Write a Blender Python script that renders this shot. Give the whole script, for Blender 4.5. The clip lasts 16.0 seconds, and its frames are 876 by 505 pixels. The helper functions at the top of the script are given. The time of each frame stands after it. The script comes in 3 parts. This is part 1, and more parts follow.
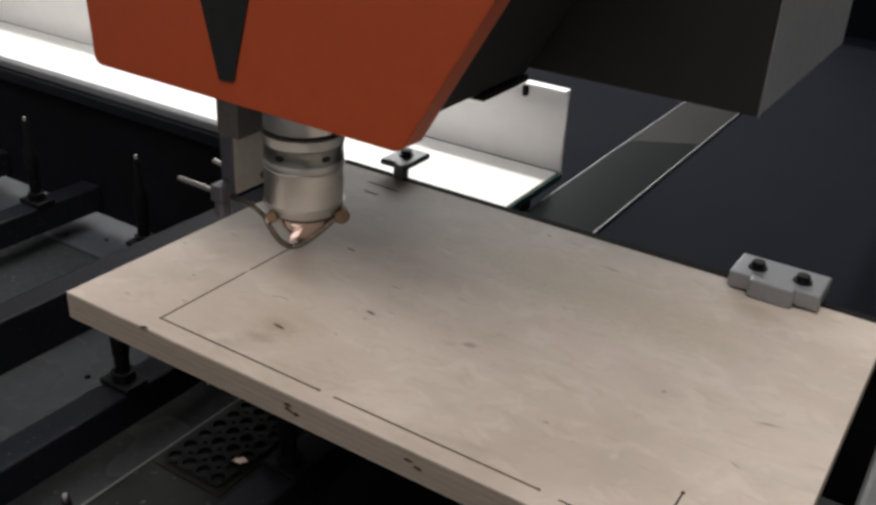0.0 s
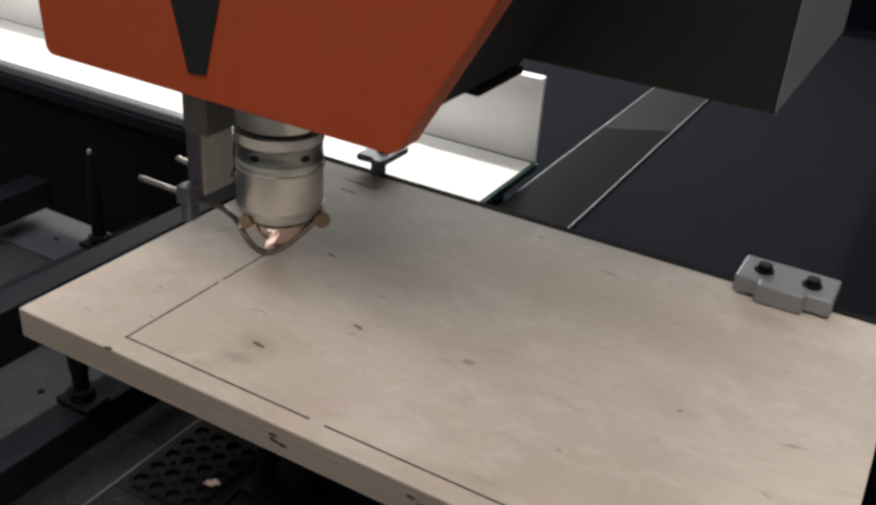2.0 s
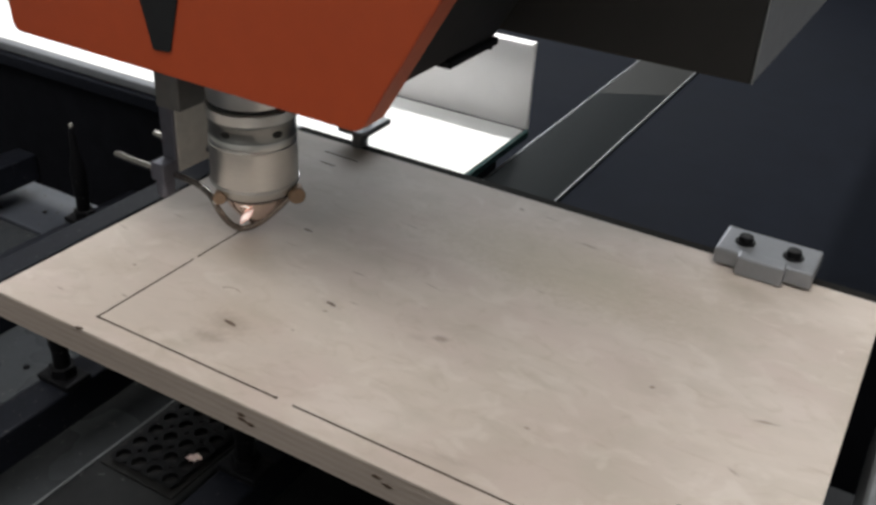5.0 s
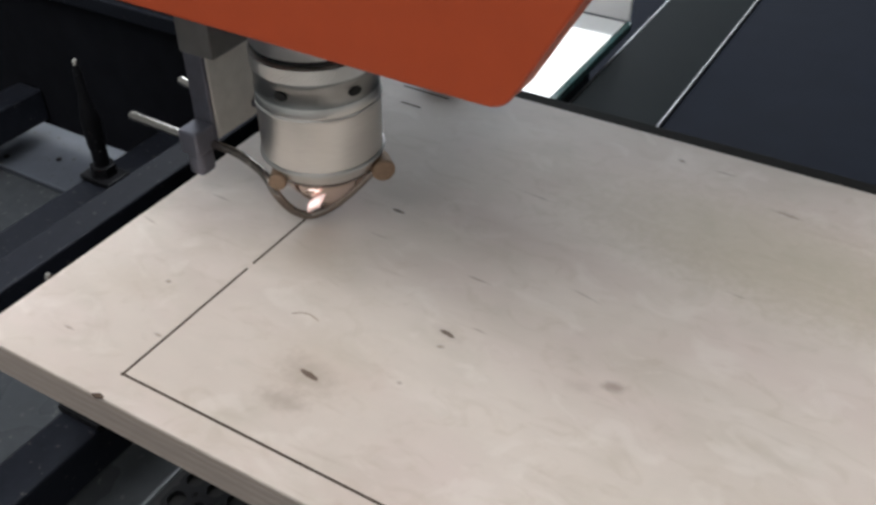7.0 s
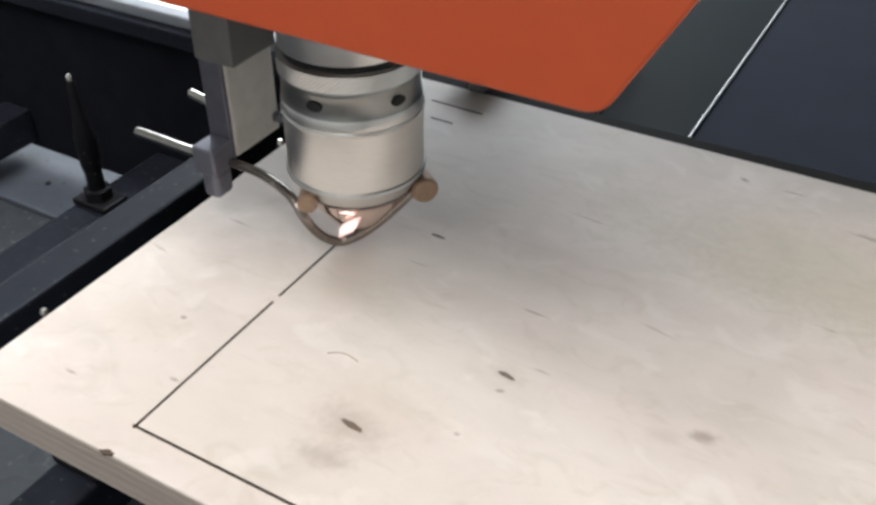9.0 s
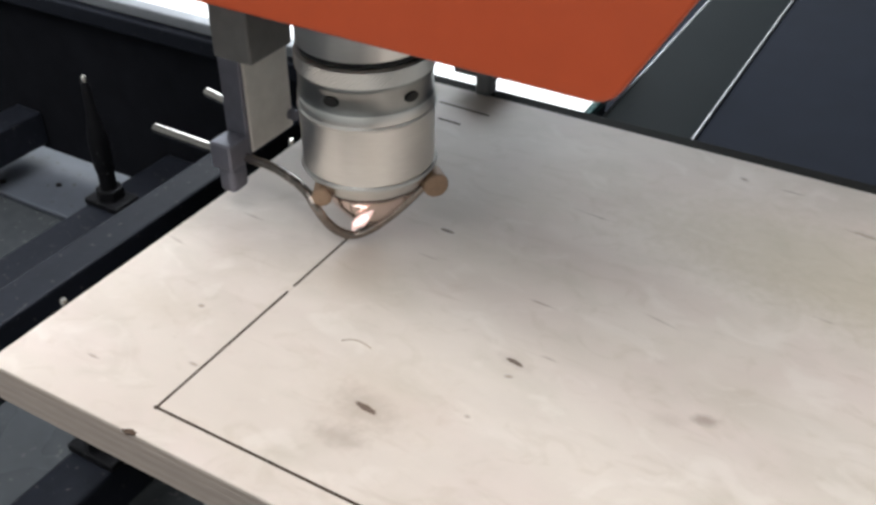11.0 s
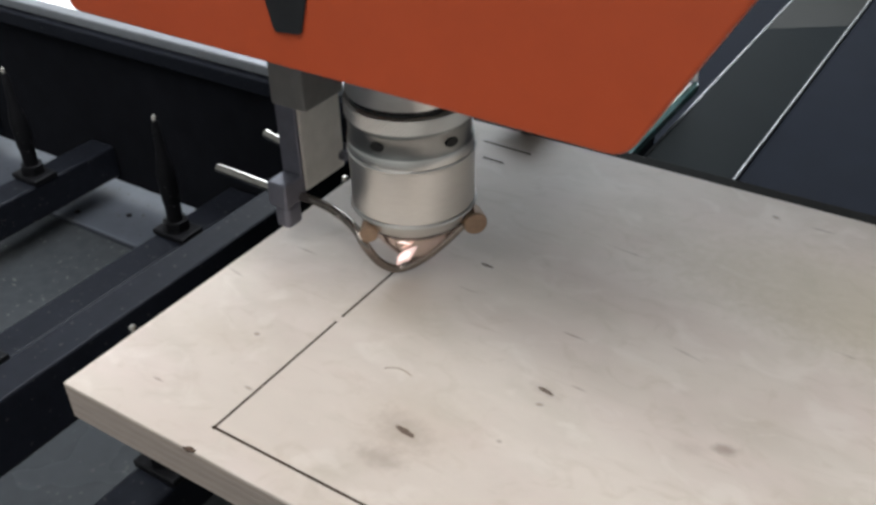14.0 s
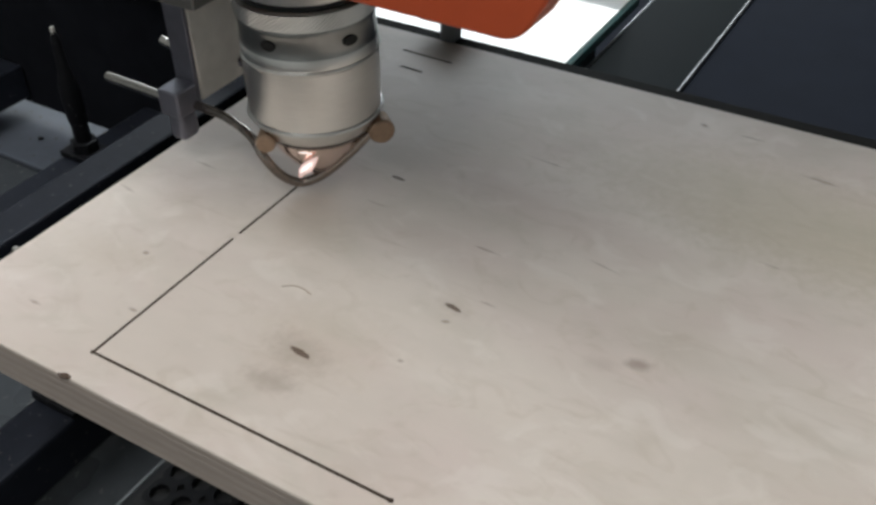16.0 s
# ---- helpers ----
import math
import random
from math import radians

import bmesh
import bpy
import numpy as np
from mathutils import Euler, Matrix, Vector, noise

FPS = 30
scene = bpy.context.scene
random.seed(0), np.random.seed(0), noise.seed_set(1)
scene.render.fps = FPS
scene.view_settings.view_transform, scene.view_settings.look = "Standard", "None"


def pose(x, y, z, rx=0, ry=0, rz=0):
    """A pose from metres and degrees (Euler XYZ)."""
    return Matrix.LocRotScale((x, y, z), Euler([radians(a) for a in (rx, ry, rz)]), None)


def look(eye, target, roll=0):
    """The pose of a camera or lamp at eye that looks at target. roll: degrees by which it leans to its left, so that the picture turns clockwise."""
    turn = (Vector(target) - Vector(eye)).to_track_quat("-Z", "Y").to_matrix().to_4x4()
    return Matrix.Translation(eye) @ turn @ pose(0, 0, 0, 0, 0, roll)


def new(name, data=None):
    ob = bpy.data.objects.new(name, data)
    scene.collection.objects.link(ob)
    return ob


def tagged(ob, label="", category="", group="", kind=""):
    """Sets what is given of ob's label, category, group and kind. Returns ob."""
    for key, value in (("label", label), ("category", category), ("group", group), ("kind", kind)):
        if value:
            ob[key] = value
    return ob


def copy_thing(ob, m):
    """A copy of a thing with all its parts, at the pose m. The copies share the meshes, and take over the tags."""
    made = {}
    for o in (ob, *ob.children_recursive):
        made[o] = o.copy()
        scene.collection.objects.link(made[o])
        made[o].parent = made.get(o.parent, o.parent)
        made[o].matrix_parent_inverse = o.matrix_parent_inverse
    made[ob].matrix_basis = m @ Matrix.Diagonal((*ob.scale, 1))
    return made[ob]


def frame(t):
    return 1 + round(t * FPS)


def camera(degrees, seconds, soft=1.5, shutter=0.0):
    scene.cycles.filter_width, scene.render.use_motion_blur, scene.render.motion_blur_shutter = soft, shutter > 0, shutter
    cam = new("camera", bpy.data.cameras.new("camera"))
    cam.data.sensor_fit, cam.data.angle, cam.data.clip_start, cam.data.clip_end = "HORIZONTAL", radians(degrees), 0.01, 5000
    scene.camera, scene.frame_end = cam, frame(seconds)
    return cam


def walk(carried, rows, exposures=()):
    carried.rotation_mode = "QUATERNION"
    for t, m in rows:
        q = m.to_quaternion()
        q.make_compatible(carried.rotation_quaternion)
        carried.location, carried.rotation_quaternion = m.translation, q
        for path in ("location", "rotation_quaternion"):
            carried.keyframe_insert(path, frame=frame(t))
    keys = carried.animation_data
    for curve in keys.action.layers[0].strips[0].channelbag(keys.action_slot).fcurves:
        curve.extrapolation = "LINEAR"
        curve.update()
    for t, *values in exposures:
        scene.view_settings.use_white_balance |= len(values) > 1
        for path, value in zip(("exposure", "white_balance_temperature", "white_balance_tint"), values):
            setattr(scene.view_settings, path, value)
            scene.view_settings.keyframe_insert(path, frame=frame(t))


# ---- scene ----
PATH = [
    (0.0, 0.3851, -0.3261, 0.2958, 31.43, -27.04, 3.15),
    (0.5, 0.3488, -0.2966, 0.2858, 29.98, -28.04, 3.68),
    (1.0, 0.3405, -0.2972, 0.2854, 28.63, -27.40, 4.08),
    (1.5, 0.3400, -0.2973, 0.2880, 28.59, -27.54, 3.64),
    (2.0, 0.3392, -0.2989, 0.2877, 27.87, -28.02, 4.26),
    (2.5, 0.3436, -0.3036, 0.2907, 27.66, -28.26, 4.63),
    (3.0, 0.3517, -0.3047, 0.2932, 27.79, -28.28, 4.60),
    (3.5, 0.3619, -0.2977, 0.2943, 27.53, -28.36, 4.42),
    (6.0, 0.3218, -0.2430, 0.2888, 29.85, -34.65, 2.00),
    (6.5, 0.2812, -0.1963, 0.2746, 30.78, -37.45, 0.90),
    (7.0, 0.2318, -0.1589, 0.2548, 31.10, -38.26, -0.68),
    (7.5, 0.2045, -0.1480, 0.2412, 29.50, -39.30, -0.13),
    (8.0, 0.1894, -0.1366, 0.2292, 29.68, -37.66, -0.41),
    (10.5, 0.1925, -0.1533, 0.2280, 29.68, -36.19, 0.16),
    (11.0, 0.1932, -0.1556, 0.2285, 29.46, -35.87, 0.36),
    (11.5, 0.2002, -0.1558, 0.2325, 30.18, -35.79, -0.61),
    (12.0, 0.2028, -0.1590, 0.2322, 29.93, -35.46, -0.07),
    (12.5, 0.2094, -0.1600, 0.2348, 30.25, -35.49, -0.17),
    (13.0, 0.2115, -0.1639, 0.2387, 30.85, -34.66, 0.11),
    (13.5, 0.2140, -0.1664, 0.2429, 32.36, -34.74, -0.66),
    (14.0, 0.2098, -0.1668, 0.2462, 33.89, -34.32, -1.74),
    (14.5, 0.2070, -0.1646, 0.2465, 32.93, -34.21, -0.94),
    (15.0, 0.2074, -0.1645, 0.2398, 32.23, -34.94, 0.33),
    (15.5, 0.2108, -0.1529, 0.2287, 30.99, -36.77, 0.41),
    (16.0, 0.2189, -0.1426, 0.2239, 30.91, -38.39, -0.70),
]


def ahead(yaw, pitch):
    a, b = radians(yaw), radians(pitch)
    return Vector((-math.sin(a) * math.cos(b), math.cos(a) * math.cos(b), math.sin(b)))


cam = camera(49.69, 16.0, soft=3.0)
walk(cam, [(t, look((x, y, z), Vector((x, y, z)) + ahead(yaw, pitch), roll)) for t, x, y, z, yaw, pitch, roll in PATH],
     exposures=[(0.0, -0.73, 6950, 12), (1.5, -0.68, 6950, 11), (3.5, -0.58, 6750, 10), (6.0, -0.43, 6450, 9), (7.0, -0.14, 6250, 9), (7.5, 0.06, 6250, 8), (8.0, 0.36, 6250, 8), (10.5, 0.45, 6250, 8), (11.0, 0.27, 6250, 8), (11.5, -0.08, 6250, 8), (13.0, 0.0, 6250, 8), (14.5, 0.04, 6250, 7), (15.3, -0.06, 6250, 6), (16.0, -0.30, 6250, 6)])

# ---- world and light ----
world = bpy.data.worlds.new("world")
scene.world = world
world.use_nodes = True
sky = world.node_tree.nodes.new("ShaderNodeTexSky")
sky.sky_type, sky.sun_disc = "NISHITA", False
sky.sun_elevation, sky.sun_rotation = radians(76), radians(0)
world.node_tree.links.new(sky.outputs[0], world.node_tree.nodes["Background"].inputs[0])
world.node_tree.nodes["Background"].inputs[1].default_value = 0.08


def area_lamp(name, eye, target, sx, sy, power, colour):
    data = bpy.data.lights.new(name, "AREA")
    data.shape, data.size, data.size_y, data.energy, data.color = "RECTANGLE", sx, sy, power, colour
    lamp = new(name, data)
    lamp.matrix_world = look(eye, target)
    return lamp


# lamps added at unseen hall openings: high window behind the machine, two roof lights
area_lamp("window_daylight", (-1.6, 2.96, 1.22), (-1.6, 0, 1.0), 2.3, 1.3, 82, (0.94, 0.97, 1.0))
area_lamp("overhead_fill", (0.55, -0.8, 2.56), (0.55, -0.8, 0), 2.6, 2.0, 98, (1.0, 0.97, 0.92))
area_lamp("rear_overhead_fill", (-0.7, 1.7, 2.56), (-0.7, 1.7, 0), 1.9, 1.7, 86, (0.96, 0.98, 1.0))

# steep midday sun, added through the rear opening to brighten the white side table
sun_data = bpy.data.lights.new("sun", "SUN")
sun_data.energy, sun_data.angle, sun_data.color = 5.0, radians(0.5), (1.0, 0.97, 0.93)
new("sun", sun_data).matrix_world = look((0, 1.0 + math.cos(radians(76)), math.sin(radians(76))), (0, 1.0, 0))

# ---- helpers of this scene ----
S = 0.12            # one unit of the plan is the first cut's length, 12 cm
TABLE = -0.04      # how far the table has travelled along y


def socket(node, *names):
    for n in names:
        if n in node.inputs:
            return node.inputs[n]


def material(name, base, rough=0.5, metal=0.0, vary=0.15, scale=60.0, stretch=(1, 1, 1), bump=0.0, speck=0.0, coat=0.0, rough_vary=0.1, gloss=0.5):
    """Colour varied at two scales, with fine relief."""
    m = bpy.data.materials.new(name)
    m.use_nodes = True
    nt = m.node_tree
    b = nt.nodes["Principled BSDF"]
    co = nt.nodes.new("ShaderNodeTexCoord")
    mp = nt.nodes.new("ShaderNodeMapping")
    mp.inputs["Scale"].default_value = stretch
    nt.links.new(co.outputs["Object"], mp.inputs[0])

    def noisy(sc, detail):
        n = nt.nodes.new("ShaderNodeTexNoise")
        n.inputs["Scale"].default_value, n.inputs["Detail"].default_value = sc, detail
        nt.links.new(mp.outputs[0], n.inputs["Vector"])
        return n

    big, fine = noisy(scale * 0.25, 3.0), noisy(scale * 3.0, 5.0)
    add = nt.nodes.new("ShaderNodeMath")
    add.operation = "ADD"
    nt.links.new(big.outputs[0], add.inputs[0])
    nt.links.new(fine.outputs[0], add.inputs[1])
    rng = nt.nodes.new("ShaderNodeMapRange")
    rng.inputs[1].default_value, rng.inputs[2].default_value = 0.6, 1.4
    rng.inputs[3].default_value, rng.inputs[4].default_value = 1 - vary, 1 + vary
    nt.links.new(add.outputs[0], rng.inputs[0])
    mul = nt.nodes.new("ShaderNodeVectorMath")
    mul.operation = "SCALE"
    mul.inputs[0].default_value = base
    nt.links.new(rng.outputs[0], mul.inputs["Scale"])
    colour = mul.outputs[0]
    if speck:
        dots = noisy(scale * 6.0, 1.0)
        st = nt.nodes.new("ShaderNodeMapRange")
        st.inputs[1].default_value, st.inputs[2].default_value = 0.70, 0.74
        nt.links.new(dots.outputs[0], st.inputs[0])
        mix = nt.nodes.new("ShaderNodeMix")
        mix.data_type = "RGBA"
        mix.inputs[7].default_value = (speck, speck, speck, 1)
        nt.links.new(st.outputs[0], mix.inputs[0])
        nt.links.new(colour, mix.inputs[6])
        colour = mix.outputs[2]
    nt.links.new(colour, b.inputs["Base Color"])
    rr = nt.nodes.new("ShaderNodeMapRange")
    rr.inputs[3].default_value, rr.inputs[4].default_value = max(0.03, rough - rough_vary), min(1, rough + rough_vary)
    nt.links.new(big.outputs[0], rr.inputs[0])
    nt.links.new(rr.outputs[0], b.inputs["Roughness"])
    b.inputs["Metallic"].default_value = metal
    b.inputs["Specular IOR Level"].default_value = gloss
    if coat:
        b.inputs["Coat Weight"].default_value = coat
        b.inputs["Coat Roughness"].default_value = 0.15
    if bump:
        bp = nt.nodes.new("ShaderNodeBump")
        bp.inputs["Strength"].default_value, bp.inputs["Distance"].default_value = bump, 0.0006
        nt.links.new(fine.outputs[0], bp.inputs["Height"])
        nt.links.new(bp.outputs[0], b.inputs["Normal"])
    return m


def glow(name, colour, strength):
    m = bpy.data.materials.new(name)
    m.use_nodes = True
    b = m.node_tree.nodes["Principled BSDF"]
    b.inputs["Emission Color"].default_value = (*colour, 1)
    b.inputs["Emission Strength"].default_value = strength
    return m


def birch(name, spots):
    """Pale rotary-cut birch veneer: cloudy, with short streaks along x."""
    m = material(name, (0.56, 0.492, 0.438), rough=0.6, vary=0.05, scale=40, stretch=(0.35, 1, 1), bump=0.12)
    nt = m.node_tree
    b = nt.nodes["Principled BSDF"]
    before = b.inputs["Base Color"].links[0].from_socket
    co = nt.nodes.new("ShaderNodeTexCoord")

    def layer(colour, sc, stretch, lo, hi, amount, before, detail=3.0, warp=0.6):
        mp = nt.nodes.new("ShaderNodeMapping")
        mp.inputs["Scale"].default_value = stretch
        mp.inputs["Rotation"].default_value = (0, 0, radians(-6))
        nt.links.new(co.outputs["Object"], mp.inputs[0])
        n = nt.nodes.new("ShaderNodeTexNoise")
        n.inputs["Scale"].default_value, n.inputs["Detail"].default_value = sc, detail
        n.inputs["Distortion"].default_value = warp
        nt.links.new(mp.outputs[0], n.inputs["Vector"])
        st = nt.nodes.new("ShaderNodeMapRange")
        st.interpolation_type = "SMOOTHSTEP"
        st.inputs[1].default_value, st.inputs[2].default_value = lo, hi
        st.inputs[4].default_value = amount
        nt.links.new(n.outputs[0], st.inputs[0])
        mix = nt.nodes.new("ShaderNodeMix")
        mix.data_type = "RGBA"
        mix.inputs[7].default_value = (*colour, 1)
        nt.links.new(st.outputs[0], mix.inputs[0])
        nt.links.new(before, mix.inputs[6])
        return mix.outputs[2]

    c = layer((0.40, 0.345, 0.29), 9, (0.7, 1, 1), 0.40, 0.70, 0.6, before)
    c = layer((0.55, 0.455, 0.42), 22, (0.6, 1, 1), 0.42, 0.68, 0.5, c)
    c = layer((0.38, 0.345, 0.28), 38, (0.8, 1, 1), 0.48, 0.75, 0.3, c, 4.0, 0.5)
    c = layer((0.67, 0.60, 0.555), 20, (0.5, 1, 1), 0.5, 0.75, 0.5, c)
    c = layer((0.22, 0.16, 0.12), 34, (0.22, 1, 1), 0.68, 0.78, 0.25, c, 4.0, 0.6)
    c = layer((0.30, 0.22, 0.16), 150, (0.12, 1, 1), 0.60, 0.80, 0.24, c)
    c = layer((0.40, 0.335, 0.265), 75, (0.7, 1, 1), 0.52, 0.72, 0.26, c, 6.0, 1.6)
    c = layer((0.66, 0.60, 0.55), 55, (0.7, 1, 1), 0.54, 0.70, 0.35, c, 5.0, 1.0)
    rag = nt.nodes.new("ShaderNodeTexNoise")
    rag.inputs["Scale"].default_value, rag.inputs["Detail"].default_value = 260, 2.0
    nt.links.new(co.outputs["Object"], rag.inputs["Vector"])
    for x, y, lx, ly, turn, amount, colour in spots:
        mp = nt.nodes.new("ShaderNodeMapping")
        mp.vector_type = "TEXTURE"
        mp.inputs["Location"].default_value = (x * S, (y + TABLE) * S, 0)
        mp.inputs["Rotation"].default_value = (0, 0, turn)
        mp.inputs["Scale"].default_value = (lx * S, ly * S, 1)
        nt.links.new(co.outputs["Object"], mp.inputs[0])
        ln = nt.nodes.new("ShaderNodeVectorMath")
        ln.operation = "LENGTH"
        nt.links.new(mp.outputs[0], ln.inputs[0])
        ad = nt.nodes.new("ShaderNodeMath")
        ad.operation = "MULTIPLY_ADD"
        ad.inputs[1].default_value = 0.9
        nt.links.new(rag.outputs[0], ad.inputs[0])
        nt.links.new(ln.outputs["Value"], ad.inputs[2])
        st = nt.nodes.new("ShaderNodeMapRange")
        st.interpolation_type = "SMOOTHSTEP"
        hard = colour is UMBER
        st.inputs[1].default_value, st.inputs[2].default_value = (1.15, 1.5) if hard else (0.6, 1.7)
        st.inputs[3].default_value, st.inputs[4].default_value = amount, 0.0
        nt.links.new(ad.outputs[0], st.inputs[0])
        mix = nt.nodes.new("ShaderNodeMix")
        mix.data_type = "RGBA"
        mix.inputs[7].default_value = (*colour, 1)
        nt.links.new(st.outputs[0], mix.inputs[0])
        nt.links.new(c, mix.inputs[6])
        c = mix.outputs[2]
    nt.links.new(c, b.inputs["Base Color"])
    return m


BROWN, UMBER, SMOKE = (0.16, 0.105, 0.07), (0.10, 0.066, 0.046), (0.30, 0.245, 0.20)
# the two olive patches at far right partly paint the shade under the housing
SPOTS_AND_SHADE = [(1.55, 1.62, 0.85, 0.36, -0.05, 0.42, (0.37, 0.325, 0.225)), (0.53, 0.36, 0.26, 0.20, 0.1, 0.22, (0.42, 0.34, 0.25)), (0.10, 0.75, 0.30, 0.12, 0.3, 0.2, (0.40, 0.335, 0.25)), (-0.30, 0.35, 0.18, 0.10, 0.0, 0.22, (0.40, 0.33, 0.25)), (1.7, 1.45, 0.6, 0.16, -0.1, 0.22, (0.38, 0.33, 0.24)),
         (0.506, 0.291, 0.13, 0.075, -0.2, 0.45, SMOKE), (0.787, 0.669, 0.07, 0.03, -0.25, 0.35, SMOKE), (0.50, 0.165, 0.10, 0.05, 0.1, 0.55, SMOKE),
         (0.506, 0.291, 0.040, 0.012, -0.15, 0.95, UMBER), (0.787, 0.669, 0.034, 0.009, -0.18, 0.95, UMBER), (0.276, 1.168, 0.030, 0.010, -0.08, 0.9, UMBER),
         (1.347, 0.719, 0.045, 0.026, 0.2, 0.55, BROWN), (1.26, 0.67, 0.06, 0.03, 0.2, 0.25, SMOKE), (1.10, 2.048, 0.022, 0.012, -0.3, 0.7, BROWN), (1.285, 2.044, 0.05, 0.008, 0.0, 0.5, BROWN),
         (0.74, 0.96, 0.055, 0.006, -0.05, 0.5, BROWN), (0.70, 1.52, 0.08, 0.006, -0.08, 0.45, BROWN), (1.10, 1.067, 0.07, 0.006, -0.2, 0.35, BROWN), (0.871, 0.733, 0.03, 0.007, -0.05, 0.4, BROWN),
         (0.797, 0.604, 0.016, 0.009, 0.3, 0.6, BROWN), (-0.314, 0.066, 0.03, 0.007, -0.05, 0.5, BROWN), (-0.194, 0.409, 0.013, 0.010, 0.0, 0.6, BROWN), (-0.031, 0.188, 0.02, 0.008, -0.05, 0.5, BROWN),
         (0.77, 0.403, 0.012, 0.009, 0.0, 0.5, BROWN), (2.255, 0.92, 0.016, 0.012, 0.6, 0.7, BROWN), (2.719, 0.959, 0.055, 0.012, 0.25, 0.6, BROWN), (2.681, 0.601, 0.03, 0.012, -0.5, 0.5, BROWN),
         (1.923, 0.39, 0.016, 0.010, 0.0, 0.6, BROWN), (1.574, 1.881, 0.07, 0.012, -0.1, 0.5, BROWN), (-0.334, 1.656, 0.08, 0.010, -0.2, 0.6, BROWN), (-0.374, 0.896, 0.05, 0.007, -0.05, 0.4, BROWN),
         (-0.51, 0.645, 0.05, 0.008, -0.2, 0.35, BROWN), (1.547, 1.328, 0.04, 0.008, -0.1, 0.3, BROWN), (0.30, 1.0, 0.05, 0.006, -0.05, 0.3, BROWN)]
WOOD = birch("birch_veneer", SPOTS_AND_SHADE)
WOOD_EDGE = material("birch_edge", (0.385, 0.325, 0.285), 0.8, vary=0.15, scale=120, stretch=(0.3, 1, 3), bump=0.3)
WOOD_CORE = material("birch_core", (0.362, 0.302, 0.262), 0.8, vary=0.15, scale=120, stretch=(0.3, 1, 3), bump=0.3)
CHAR = material("charred_wood", (0.035, 0.022, 0.014), 0.9, vary=0.4, scale=200)
KNOT = material("knot_wood", (0.07, 0.042, 0.026), 0.8, vary=0.5, scale=300)
KNOT_PALE = material("pale_knot_wood", (0.37, 0.30, 0.24), 0.8, vary=0.3, scale=300)
ORANGE = material("orange_powder_coat", (0.49, 0.078, 0.024), 0.42, vary=0.06, scale=30, bump=0.05)
ORANGE_EDGE = material("pale_orange_edge", (0.48, 0.11, 0.05), 0.45, vary=0.1, scale=60)
BLACK = material("black_enamel", (0.018, 0.019, 0.021), 0.6, gloss=0.25, vary=0.25, scale=30, bump=0.05)
BLACK_STEEL = material("blackened_steel", (0.0075, 0.0075, 0.009), 0.5, gloss=0.14, vary=0.35, scale=50, bump=0.1, speck=0.06)
BAR_PAINT = material("dark_grey_bar_paint", (0.012, 0.0135, 0.019), 0.42, gloss=0.10, vary=0.25, scale=50, bump=0.08, speck=0.05)
NAVY = material("navy_enamel", (0.0032, 0.0043, 0.0073), 0.8, gloss=0.04, vary=0.2, scale=12, bump=0.03)
GREY_SHEET = material("galvanised_sheet", (0.045, 0.049, 0.054), 0.25, 0.0, vary=0.2, scale=40, bump=0.10, speck=0.09, rough_vary=0.08, gloss=0.22)
DARK_SHEET = material("sooty_sheet", (0.014, 0.015, 0.016), 0.45, 0.0, gloss=0.2, vary=0.35, scale=30, bump=0.12, speck=0.08)
CLEAN_SHEET = material("clean_galvanised_sheet", (0.085, 0.094, 0.115), 0.24, 0.0, vary=0.08, scale=40, bump=0.05, speck=0.06, gloss=0.8)
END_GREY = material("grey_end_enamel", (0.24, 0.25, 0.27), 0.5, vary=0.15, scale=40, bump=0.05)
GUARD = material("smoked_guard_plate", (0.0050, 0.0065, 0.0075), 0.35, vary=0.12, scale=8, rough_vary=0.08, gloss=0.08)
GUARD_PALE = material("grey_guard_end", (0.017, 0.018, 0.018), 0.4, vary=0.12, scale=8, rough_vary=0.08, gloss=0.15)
TRIM = material("bright_trim", (0.20, 0.21, 0.22), 0.4, 0.3, vary=0.1, scale=80)
WHITE = material("white_laminate", (0.82, 0.84, 0.85), 0.16, vary=0.03, scale=20)
PANEL = material("white_panel_paint", (0.86, 0.845, 0.85), 0.35, vary=0.04, scale=14)
RAIL_GREY = material("zinc_rail", (0.22, 0.23, 0.25), 0.35, 0.2, vary=0.15, scale=50, bump=0.08)
TEAL = material("green_glass_edge", (0.008, 0.03, 0.03), 0.2, vary=0.2, scale=60)
ALU = material("satin_aluminium", (0.68, 0.665, 0.64), 0.33, 1.0, vary=0.06, scale=60, stretch=(1, 1, 8), bump=0.04)
ALU_DULL = material("dull_aluminium", (0.62, 0.60, 0.56), 0.42, 0.25, vary=0.12, scale=60, bump=0.05)
# the nozzle's aluminium with the drilled ring's shade put into its colour
RING_SHADE = material("shaded_ring_aluminium", (0.30, 0.30, 0.29), 0.3, 1.0, vary=0.1, scale=60)
STEEL_BLUE = material("bluish_steel", (0.17, 0.17, 0.205), 0.4, 0.6, vary=0.15, scale=60, bump=0.05)
CLAMP_ALU = material("milled_clamp", (0.27, 0.28, 0.30), 0.42, 0.5, vary=0.08, scale=90, bump=0.05)
